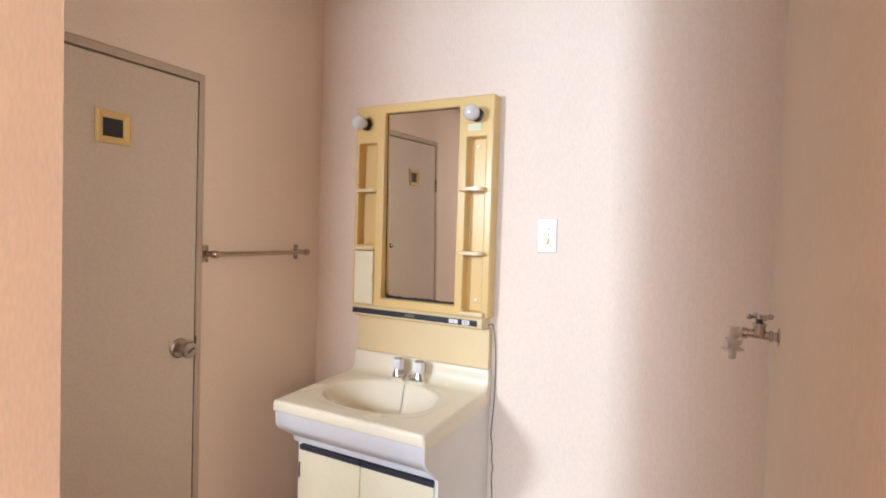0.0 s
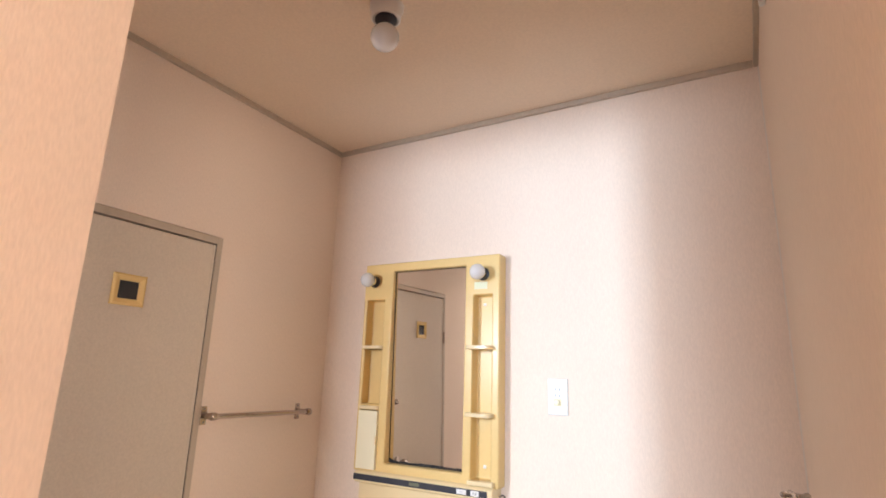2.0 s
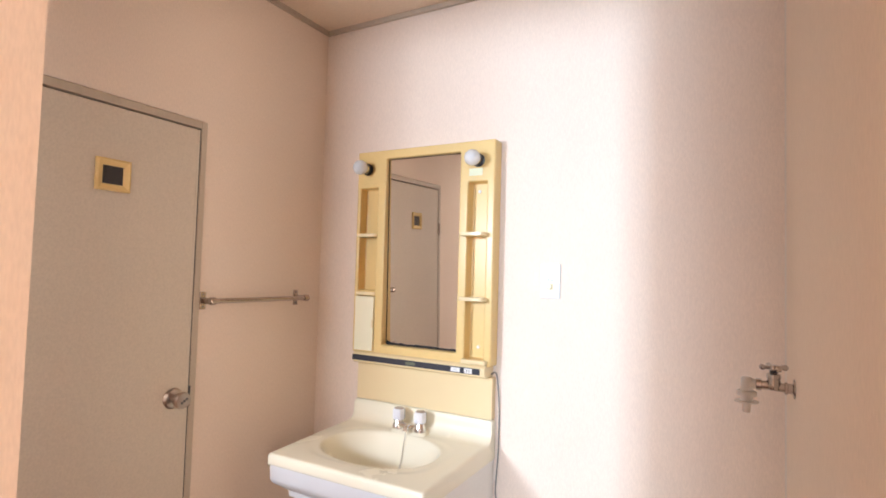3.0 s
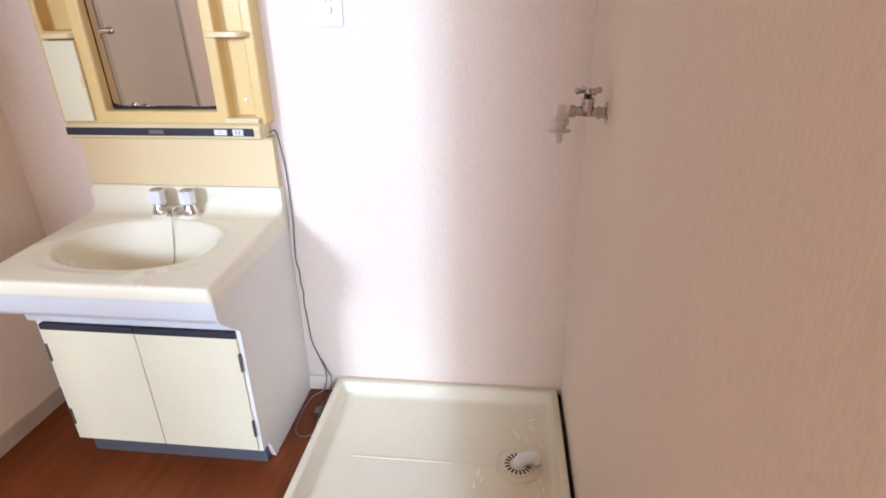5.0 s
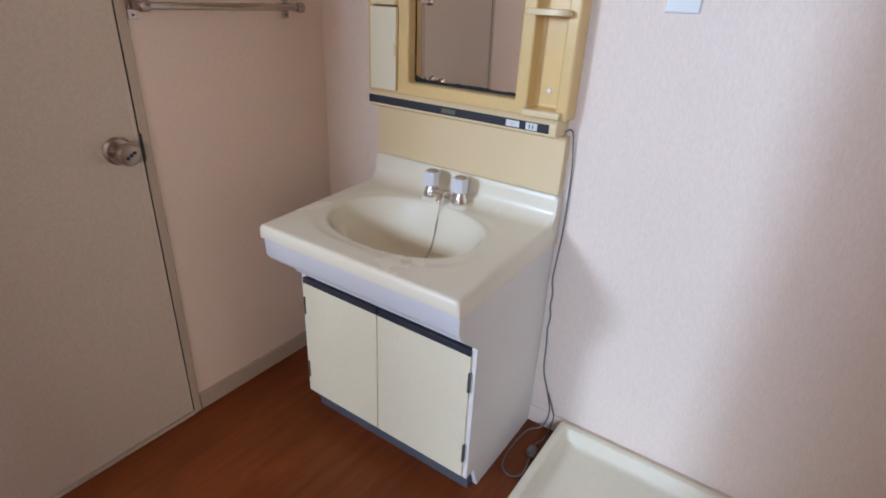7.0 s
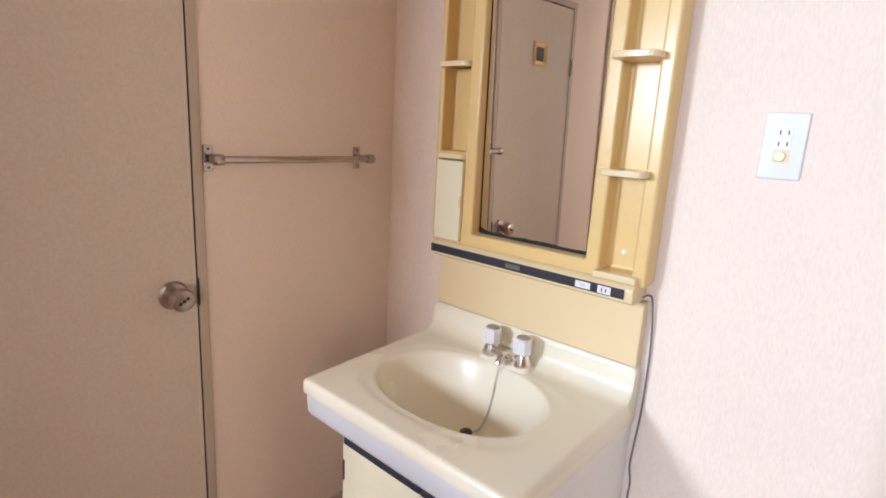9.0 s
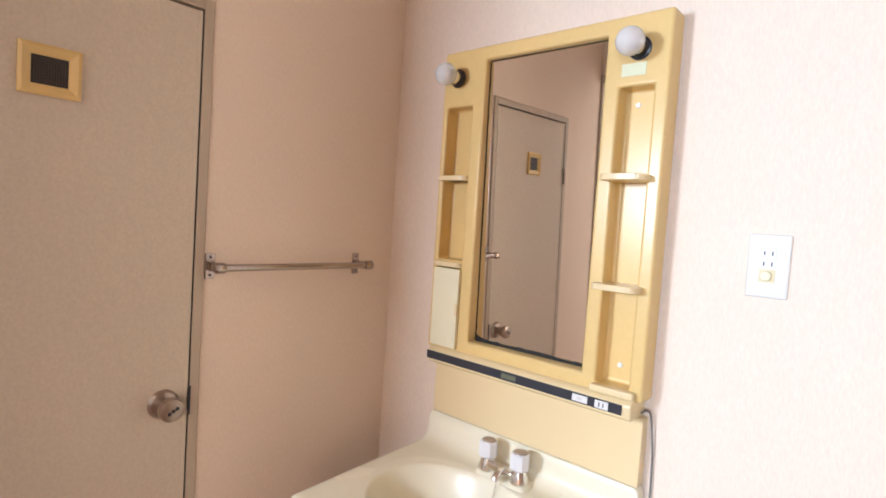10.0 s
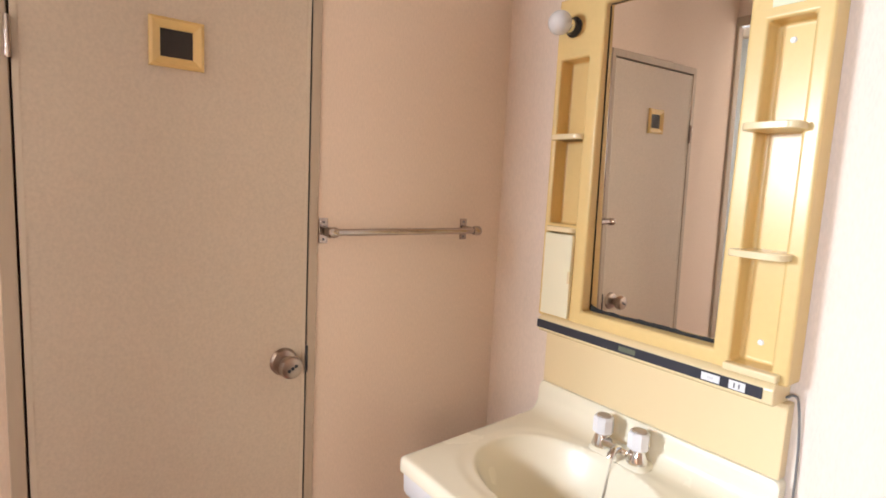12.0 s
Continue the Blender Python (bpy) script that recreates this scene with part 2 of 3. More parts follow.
def relief(xs, zs, front, back, bm=None):
    """A block seen along y: each cell of the grid has its own front face, front(i, k); None leaves it out."""
    bm = bm or bmesh.new()
    V = {}

    def vert(x, y, z):
        key = (round(x, 5), round(y, 5), round(z, 5))
        if key not in V:
            V[key] = bm.verts.new(key)
        return V[key]

    nx, nz = len(xs) - 1, len(zs) - 1
    depth = lambda i, k: front(i, k) if 0 <= i < nx and 0 <= k < nz and front(i, k) is not None else back
    for i in range(nx):
        for k in range(nz):
            y = depth(i, k)
            if y == back:
                continue
            bm.faces.new((vert(xs[i], y, zs[k]), vert(xs[i + 1], y, zs[k]), vert(xs[i + 1], y, zs[k + 1]), vert(xs[i], y, zs[k + 1])))
            bm.faces.new((vert(xs[i], back, zs[k]), vert(xs[i + 1], back, zs[k]), vert(xs[i + 1], back, zs[k + 1]), vert(xs[i], back, zs[k + 1])))
    for i in range(nx + 1):
        for k in range(nz):
            a, b = depth(i - 1, k), depth(i, k)
            if a != b:
                bm.faces.new((vert(xs[i], a, zs[k]), vert(xs[i], b, zs[k]), vert(xs[i], b, zs[k + 1]), vert(xs[i], a, zs[k + 1])))
    for k in range(nz + 1):
        for i in range(nx):
            a, b = depth(i, k - 1), depth(i, k)
            if a != b:
                bm.faces.new((vert(xs[i], a, zs[k]), vert(xs[i], b, zs[k]), vert(xs[i + 1], b, zs[k]), vert(xs[i + 1], a, zs[k])))
    return bm


# ---- setting ----
XL, XR, YB, YF, H = -1.5, 0.204, 1.72, 0.203, 2.302
JAMB = -0.478  # corner of the open passage
solid("floor", box(-2.9, 2.8, -3.4, 1.84, -0.1, 0.0), FLOOR, "glossy red-brown wood-grain sheet floor", "floor", "structure")
solid("ceiling", box(-2.9, 2.8, -3.4, 1.84, H, H + 0.1), CEILING, "plain peach papered ceiling", "ceiling", "structure")

bm = box(XL - 0.12, XL, YF - 0.03, 0.544, 0, H)
box(XL - 0.12, XL, 1.131, YB + 0.12, 0, H, bm)
box(XL - 0.12, XL, 0.544, 1.131, 1.746, H, bm)
solid("wall_left", bm, WALLPAPER, "peach woven-textured wallpaper on a plaster wall", "wall", "structure")
solid("wall_back", box(XL, XR, YB, YB + 0.12, 0, H), WALLPAPER, "pale peach textured wallpaper behind the washstand", "wall", "structure")
solid("wall_right", box(XR, XR + 0.12, YF - 0.12, YB + 0.12, 0, H), WALLPAPER, "peach textured wallpaper beside the washing machine tray", "wall", "structure")
# front wall: bath doorway, pier, open passage
BX1, BZ = -0.76, 1.975
bm = box(XL - 0.12, BX1 + 0.03, YF - 0.12, YF - 0.031, BZ + 0.03, H)
box(XL, BX1 + 0.03, YF - 0.031, YF, BZ + 0.03, H, bm)
box(BX1 + 0.03, JAMB, YF - 0.12, YF, 0, H, bm)
box(JAMB, XR, YF - 0.12, YF, 2.02, H, bm)
solid("wall_front", bm, WALLPAPER, "peach textured wallpaper with an open passage", "wall", "structure")
# the kitchen behind the passage
solid("wall_passage", box(JAMB - 0.10, JAMB, -3.2, YF - 0.12, 0, H), WALLPAPER, "peach textured wallpaper along the passage", "wall", "structure")
solid("wall_kitchen_front", box(XR + 0.12, 2.7, YF - 0.12, YF, 0, H), WALLPAPER, "peach textured wallpaper", "wall", "structure")
bm = box(2.7, 2.8, -3.2, -2.45, 0, H)
box(2.7, 2.8, -1.55, YF, 0, H, bm)
box(2.7, 2.8, -2.45, -1.55, 0, 1.0, bm)
box(2.7, 2.8, -2.45, -1.55, 2.0, H, bm)
# unseen stub wall, added to keep the kitchen lamp off the passage wall
solid("light_blocker_wall", box(JAMB, 0.375, -1.62, -1.50, 0, H), WALLPAPER, "peach textured wallpaper on an added unseen wall that blocks light", "wall", "structure")
solid("wall_kitchen_side", bm, WALLPAPER, "peach textured wallpaper", "wall", "structure")
WX0, WX1, WZ0, WZ1 = 0.10, 1.24, 1.26, 2.06
bm = box(JAMB - 0.1, WX0, -3.3, -3.2, 0, H)
box(WX1, 2.8, -3.3, -3.2, 0, H, bm)
box(WX0, WX1, -3.3, -3.2, 0, WZ0, bm)
box(WX0, WX1, -3.3, -3.2, WZ1, H, bm)
solid("wall_kitchen_back", bm, WALLPAPER, "peach textured wallpaper with a window", "wall", "structure")
# the bathroom behind the narrow doorway
CX0, CX1, CZ0, CZ1 = -2.20, -1.42, 1.34, 1.86
bm = box(-2.8, CX0, -1.6, -1.5, 0, H)
box(CX1, JAMB - 0.1, -1.6, -1.5, 0, H, bm)
box(CX0, CX1, -1.6, -1.5, 0, CZ0, bm)
box(CX0, CX1, -1.6, -1.5, CZ1, H, bm)
box(-2.8, -2.7, -1.5, YF, 0, H, bm)
box(-2.7, XL - 0.12, YF - 0.12, YF, 0, H, bm)
solid("wall_bath", bm, BATH_WALL, "pale grey bathroom wall with a high window", "wall", "structure")


def window(name, x0, x1, z0, z1, y, label):
    w = thing(name, ((x0 + x1) / 2, y, z0), label, "window", kind="structure")
    bm = relief([x0, x0 + 0.03, (x0 + x1) / 2 - 0.015, (x0 + x1) / 2 + 0.015, x1 - 0.03, x1], [z0, z0 + 0.03, z1 - 0.03, z1],
                lambda i, k: None if k == 1 and i in (1, 3) else y + 0.03, y - 0.02)
    part("window_frame", bm, ALU, w)
    for a, b in ((x0 + 0.03, (x0 + x1) / 2 - 0.015), ((x0 + x1) / 2 + 0.015, x1 - 0.03)):
        p = part("pane", box(a, b, y - 0.002, y + 0.002, z0 + 0.03, z1 - 0.03), PANE, w)
        p.visible_shadow = False


window("window_1", WX0, WX1, WZ0, WZ1, -3.25, "grey aluminium kitchen window with bright daylight")
window("window_2", CX0, CX1, CZ0, CZ1, -1.55, "grey aluminium bathroom window with bright daylight")

# unseen side window, added only to hold the fill lamp
w3 = thing("fill_window", (2.75, -2.0, 1.0), "added unseen side window with a grey aluminium frame for the fill light", "window", kind="structure")
bm = box(2.70, 2.76, -2.45, -2.42, 1.0, 2.0)
box(2.70, 2.76, -1.58, -1.55, 1.0, 2.0, bm)
box(2.70, 2.76, -2.42, -1.58, 1.0, 1.03, bm)
box(2.70, 2.76, -2.42, -1.58, 1.97, 2.0, bm)
part("window_frame", bm, ALU, w3)
part("pane", box(2.728, 2.732, -2.42, -1.58, 1.03, 1.97), PANE, w3).visible_shadow = False

# bath doorway frame
bm = relief([XL + 0.001, XL + 0.014, BX1 - 0.012, BX1 + 0.03], [0, BZ - 0.012, BZ + 0.03], lambda i, k: None if i == 1 and k == 0 else YF + 0.012, YF - 0.03)
solid("door_frame", bm, TRIM, "grey painted frame of an open bathroom doorway", "door frame", "structure", bevel=0.003)

def extrude_seam():
    """A thin three-cornered bead of sealant up the corner."""
    bm = bmesh.new()
    a = [bm.verts.new((x, y, 0.06)) for x, y in ((XR, YB), (XR - 0.0035, YB), (XR, YB - 0.0035))]
    b = [bm.verts.new((v.co.x, v.co.y, H - 0.02)) for v in a]
    for i in range(3):
        bm.faces.new((a[i], a[(i + 1) % 3], b[(i + 1) % 3], b[i]))
    bm.faces.new(a)
    bm.faces.new(b)
    return bm


# trims
solid("baseboard", box(XL, XL + 0.009, 1.1335, YB, 0, 0.058), TRIM, "grey wooden baseboard", "baseboard", "structure", bevel=0.002)
solid("baseboard", box(XL, XL + 0.009, YF, 0.5415, 0, 0.058), TRIM, "grey wooden baseboard", "baseboard", "structure", bevel=0.002)
solid("baseboard", box(XL + 0.012, XR, YB - 0.009, YB, 0, 0.058), WALLPAPER, "pale baseboard behind the tray", "baseboard", "structure", bevel=0.002)
for nm, b in (("left", (XL, XL + 0.014, YF, YB)), ("back", (XL + 0.016, XR - 0.016, YB - 0.014, YB)), ("right", (XR - 0.014, XR, YF, YB)),
              ("front", (XL + 0.016, XR - 0.016, YF, YF + 0.014))):
    solid("trim", box(*b, H - 0.020, H), TRIM, "grey-brown ceiling moulding", "moulding", "structure", bevel=0.002)
solid("trim", extrude_seam(), SEALANT, "thin sealed wallpaper joint in the corner", "moulding", "structure")


# ---- door with vent on the left wall ----
def washroom_door():
    y0, y1, top = 0.572, 1.106, 1.713
    d = thing("door_1", (XL, (y0 + y1) / 2, 0), "closed beige sheet door with a small vent and a round knob", "door", kind="structure")
    bm = box(XL - 0.10, XL + 0.008, 0.544, y0 - 0.004, 0, top + 0.03)
    box(XL - 0.10, XL + 0.008, y1 + 0.004, 1.131, 0, top + 0.03, bm)
    box(XL - 0.10, XL + 0.008, y0 - 0.004, y1 + 0.004, top + 0.005, top + 0.03, bm)
    part("door_frame", bm, TRIM, d, "grey painted door frame", bevel=0.002)
    # dark sheet behind the leaf, standing in for shade in the gaps
    part("dark_backing", box(XL - 0.09, XL - 0.045, y0 - 0.003, y1 + 0.003, 0.002, top + 0.004), DARK, d)
    leaf = part("door_leaf", box(XL - 0.032, XL + 0.004, y0, y1, 0.012, top), DOOR, d, bevel=0.0015)
    part("edge_strip", box(XL + 0.0042, XL + 0.0055, y1 - 0.008, y1 - 0.0005, 0.012, top), DOOR_EDGE, leaf)
    part("edge_strip", box(XL + 0.0042, XL + 0.0055, y0 + 0.0005, y0 + 0.010, 0.012, top), DOOR_EDGE, leaf)
    part("threshold", box(XL - 0.10, XL + 0.010, y0 - 0.003, y1 + 0.003, 0.0, 0.010), TRIM, d)
    # dark strip in place of the shade on the frame's inner side
    part("gap_shade", box(XL - 0.044, XL + 0.0038, y1 + 0.0003, y1 + 0.0044, 0.012, top + 0.004), DARK, d, "dark strip standing in for the shaded side of the frame")
    part("latch", box(XL - 0.02, XL + 0.0095, y1 - 0.0005, y1 + 0.0055, 0.795, 0.862), BLACK, d)
    for z in (0.25, 1.475):
        h = lathe([(0.005, -0.035), (0.005, 0.035)], (XL + 0.012, y0 - 0.003, z), n=12)
        part("hinge", h, WORN_CHROME, d, "dull steel butt hinge")
    # vent: bevelled yellow frame round a black mesh
    vy0, vy1, vz0, vz1, x = 0.779, 0.878, 1.465, 1.558, XL + 0.004
    bm = bmesh.new()
    rings = []
    for inset, out in ((0, 0), (0, 0.007), (0.006, 0.010), (0.020, 0.003), (0.020, -0.006)):
        rings.append([bm.verts.new((x + out, y, z)) for y, z in ((vy0 + inset, vz0 + inset), (vy1 - inset, vz0 + inset), (vy1 - inset, vz1 - inset), (vy0 + inset, vz1 - inset))])
    for a, b in zip(rings, rings[1:]):
        for i in range(4):
            bm.faces.new((a[i], a[(i + 1) % 4], b[(i + 1) % 4], b[i]))
    v = part("vent", bm, YELLOW, d, "small yellow vent frame")
    part("mesh_backing", box(x + 0.0003, x + 0.001, vy0 + 0.019, vy1 - 0.019, vz0 + 0.019, vz1 - 0.019), MESH, v)
    bm = bmesh.new()
    for i in range(14):
        t = vy0 + 0.021 + i * (vy1 - vy0 - 0.042) / 13
        box(x + 0.001, x + 0.0016, t - 0.0003, t + 0.0003, vz0 + 0.02, vz1 - 0.02, bm)
        t = vz0 + 0.021 + i * (vz1 - vz0 - 0.042) / 13
        box(x + 0.001, x + 0.0022, vy0 + 0.02, vy1 - 0.02, t - 0.0003, t + 0.0003, bm)
    part("mesh_wire", bm, HINGE, v)
    # knob
    k = (XL + 0.004, 1.053, 0.830)
    kn = part("door_knob", lathe([(0.0, 0), (0.033, 0), (0.033, 0.003), (0.028, 0.009), (0.014, 0.012), (0.013, 0.024), (0.020, 0.030), (0.026, 0.040),
                                  (0.0265, 0.052), (0.024, 0.058), (0.019, 0.060), (0.0, 0.0595)], k, (1, 0, 0)), KNOB, d, "tarnished round metal knob", smooth=True)
    for o in (-0.008, 0, 0.008):
        part("keyhole", lathe([(0.0042, 0), (0.0042, 0.0014), (0, 0.0014)], (k[0] + 0.0596, k[1] + o, k[2] + o * 0.6), (1, 0, 0), 10), BLACK, kn)


washroom_door()


def towel_rail():
    z, x = 1.140, XL + 0.052
    t = thing("towel_rail", (XL, 1.36, z), "worn chrome towel rail on two screwed brackets", "towel rail")
    part("rail", lathe([(0, 0), (0.0085, 0), (0.0085, 0.450), (0, 0.450)], (x, 1.146, z), (0, 1, 0), 16), WORN_CHROME, t, smooth=True)
    for y, tip in ((1.1465, -1), (1.578, 1)):
        bm = box(XL, XL + 0.005, y - 0.011, y + 0.011, z - 0.030, z + 0.030)
        b = part("bracket", bm, WORN_CHROME, t, bevel=0.0015)
        part("bracket_arm", box(XL + 0.004, x + 0.004, y - 0.008, y + 0.008, z - 0.010, z + 0.010), WORN_CHROME, b, bevel=0.003)
        part("bracket_cap", lathe([(0, 0), (0.011, 0), (0.013, 0.006), (0.013, 0.022), (0.010, 0.026), (0, 0.027)], (x, y - 0.004 if tip > 0 else y + 0.014, z), (0, tip, 0), 16), WORN_CHROME, b, smooth=True)
        for dz in (-0.021, 0.021):
            part("screw", lathe([(0.0035, 0), (0.003, 0.002), (0, 0.0025)], (XL + 0.005, y, z + dz), (1, 0, 0), 10), HINGE, b, smooth=True)


towel_rail()

# ---- washstand ----
VX0, VX1, VC = -1.260, -0.658, -0.959


def deck(y):
    """Height of the basin's deck, which rises gently to the back."""
    return 0.6525 + 0.019 * min(1, max(0, (y - 1.252) / 0.378))


def basin_profile():
    """(y, z, how much of the bowl applies) along the basin top, from the front lip to the wall."""
    p = [(1.262, 0.614, 0), (1.243, 0.614, 0), (1.2385, 0.617, 0), (1.237, 0.622, 0), (1.237, 0.642, 0), (1.2385, 0.648, 0), (1.2425, 0.6515, 0), (1.248, 0.6525, 0)]
    p += [(1.252 + i * 0.00475, deck(1.252 + i * 0.00475), 1) for i in range(1, 81)]
    cy, cz, r = 1.640, 0.7155, 0.044
    p += [(cy + r * math.sin(a), cz - r * math.cos(a), 0) for a in [i * math.pi / 2 / 7 for i in range(1, 8)]]
    p += [(1.6845, 0.728, 0), (1.686, 0.740, 0), (1.689, 0.746, 0), (1.694, 0.748, 0), (1.716, 0.748, 0)]
    return p


def bowl(x, y):
    """Depth of the oval bowl and of the shallow step round it."""
    u, v = (x - (VC - 0.014)) / 0.212, (y - 1.464) / 0.145
    r = (abs(u) ** 2.25 + abs(v) ** 2.25) ** (1 / 2.25)
    u2, v2 = (x - (VC - 0.008)) / 0.243, (y - 1.456) / 0.163
    r2 = (abs(u2) ** 3 + abs(v2) ** 3) ** (1 / 3)
    k = min(1, max(0, (r2 - 0.90) / 0.14))
    dish = 0.003 * (1 - k * k * (3 - 2 * k))
    f = max(0.0, 1 - (r / 1.03) ** 2.7)
    return dish + 0.145 * f * f / (f + 0.07)


def washstand():
    t = thing("washstand", (VC, 1.5, 0), "cream moulded basin on a white cabinet with two cream doors", "washstand")
    prof = basin_profile()
    bm = bmesh.new()
    n = 140
    xs = [VX0 + (VX1 - VX0) * i / n for i in range(n + 1)]
    cols = []
    for i, x in enumerate(xs):
        e = min(i, n - i)
        drop = (0.010, 0.003, 0.0008)[e] if e < 3 else 0
        cols.append([bm.verts.new((x, y + drop * (0.6 if y < 1.27 else 0), z - drop - k * bowl(x, y))) for y, z, k in prof])
    for a, b in zip(cols, cols[1:]):
        for j in range(len(prof) - 1):
            bm.faces.new((a[j], a[j + 1], b[j + 1], b[j]))
    for c in (cols[0], cols[-1]):
        lo = [bm.verts.new((c[0].co.x, 1.716, 0.612))]
        bm.faces.new(c + lo)
    basin = part("basin", bm, BASIN, t, "glossy cream moulded basin", smooth=True)
    part("drain", lathe([(0.024, 0), (0.024, 0.003), (0.018, 0.005), (0, 0.004)], (VC - 0.012, 1.460, deck(1.460) - bowl(VC - 0.012, 1.460) - 0.001), n=20), CHROME, basin, smooth=True)
    part("plug", lathe([(0.014, 0), (0.0155, 0.008), (0.009, 0.011), (0.005, 0.016), (0, 0.017)], (-0.963, 1.492, deck(1.492) - bowl(-0.963, 1.492) + 0.003), (0.15, -0.3, 1), 18), BLACK, basin, "black rubber plug", smooth=True)
    bm = bmesh.new()
    pts = [Vector((-0.956, 1.602, 0.690)), Vector((-0.958, 1.600, 0.674))]
    pts += [Vector((x, y, deck(y) - bowl(x, y) + 0.003)) for x, y in ((-0.961, 1.594), (-0.957, 1.585), (-0.954, 1.575), (-0.949, 1.557), (-0.946, 1.542), (-0.945, 1.527), (-0.948, 1.515), (-0.958, 1.506))]
    for a, b in zip(pts, pts[1:]):
        for k in range(18):
            q = a.lerp(b, k // 2 / 9) + Vector((0.0016 if k % 2 else -0.0016, 0, 0))
            lathe([(0, -0.0014), (0.001, -0.001), (0.0014, 0), (0.001, 0.001), (0, 0.0014)], q, n=6, bm=bm)
    part("ball_chain", bm, CHAIN, basin, "thin metal ball chain", smooth=True)
    # apron below the lip, body, toe board
    bm = extrude_x([(1.248, 0.616), (1.250, 0.566), (1.259, 0.551), (1.30, 0.524), (1.336, 0.500), (1.340, 0.478), (1.36, 0.478), (1.36, 0.500), (1.306, 0.536), (1.290, 0.556), (1.288, 0.616)], VX0 + 0.004, VX1 - 0.0065)
    part("apron", bm, APRON, t, "grey-white sloping apron", bevel=0.002)
    bm = extrude_x([(1.716, 0.0), (1.40, 0.0), (1.376, 0.078), (1.338, 0.078), (1.338, 0.480), (1.260, 0.549), (1.251, 0.567), (1.250, 0.6115), (1.716, 0.6115)], VX1 - 0.018, VX1 - 0.004)
    part("side_panel", bm, WHITE_BOARD, t, bevel=0.001)
    bm = extrude_x([(1.716, 0.078), (1.338, 0.078), (1.338, 0.480), (1.362, 0.482), (1.362, 0.6115), (1.716, 0.6115)], VX0 + 0.030, VX0 + 0.044)
    part("side_panel", bm, WHITE_BOARD, t, bevel=0.001)
    part("cabinet_body", box(VX0 + 0.044, VX1 - 0.018, 1.352, 1.716, 0.078, 0.478), WHITE_BOARD, t)
    part("toe_board", extrude_x([(1.70, 0.0), (1.374, 0.0), (1.374, 0.0775), (1.70, 0.0775)], VX0 + 0.034, VX1 - 0.0185), TOE, t, "dark grey toe board", bevel=0.001)
    part("handle_recess", box(VX0 + 0.046, VX1 - 0.020, 1.346, 1.352, 0.45, 0.478), BLACK, t, "black finger recess above the doors")
    mid = VC + 0.006
    for a, b, hx in ((VX0 + 0.040, mid - 0.001, VX0 + 0.042), (mid + 0.001, VX1 - 0.016, VX1 - 0.016)):
        d = part("cabinet_door", box(a, b, 1.332, 1.350, 0.084, 0.458), CREAM_DOOR, t, bevel=0.0015)
        part("door_top_edge", box(a + 0.001, b - 0.001, 1.331, 1.349, 0.4585, 0.4745), BLACK, d)
        for z in (0.165, 0.385):
            part("hinge", box(hx - 0.003, hx + 0.003, 1.329, 1.336, z - 0.028, z + 0.028), HINGE, d, bevel=0.001)
    # mixer with two clear handles
    fy = 1.640
    part("tap_platform", box(-1.046, -0.884, 1.612, 1.682, 0.630, 0.683), BASIN, basin, bevel=0.024)
    mixer = part("mixer_tap", box(-1.005, -0.929, fy - 0.022, fy + 0.010, 0.686, 0.704), CHROME, t, "chrome mixer with two clear octagonal handles", bevel=0.007)
    for x in (-1.014, -0.921):
        part("stem", lathe([(0.0, 0.0), (0.0235, 0.0), (0.023, 0.006), (0.018, 0.020), (0.015, 0.032), (0, 0.032)], (x, fy, 0.680), n=20), CHROME, mixer, smooth=True)
        h = part("tap_handle", lathe([(0, 0), (0.018, 0), (0.0235, 0.004), (0.0235, 0.036), (0.021, 0.041), (0, 0.041)], (x, fy, 0.709), n=8), CLEAR_KNOB, mixer, "clear plastic tap handle")
        part("handle_cap", lathe([(0, 0), (0.0165, 0), (0.0155, 0.003), (0, 0.0035)], (x, fy, 0.750), n=20), TAP_CAP, mixer, smooth=True)
    part("spout", tube([(-0.958, fy - 0.006, 0.696), (-0.958, fy - 0.026, 0.699), (-0.958, fy - 0.040, 0.693), (-0.958, fy - 0.045, 0.684)], 0.0085, 12), CHROME, mixer, smooth=True)
    part("chain_eye", lathe([(0.006, 0), (0.006, 0.006), (0.003, 0.010), (0, 0.011)], (-0.957, 1.603, 0.682), n=12), CHROME, mixer, smooth=True)


washstand()


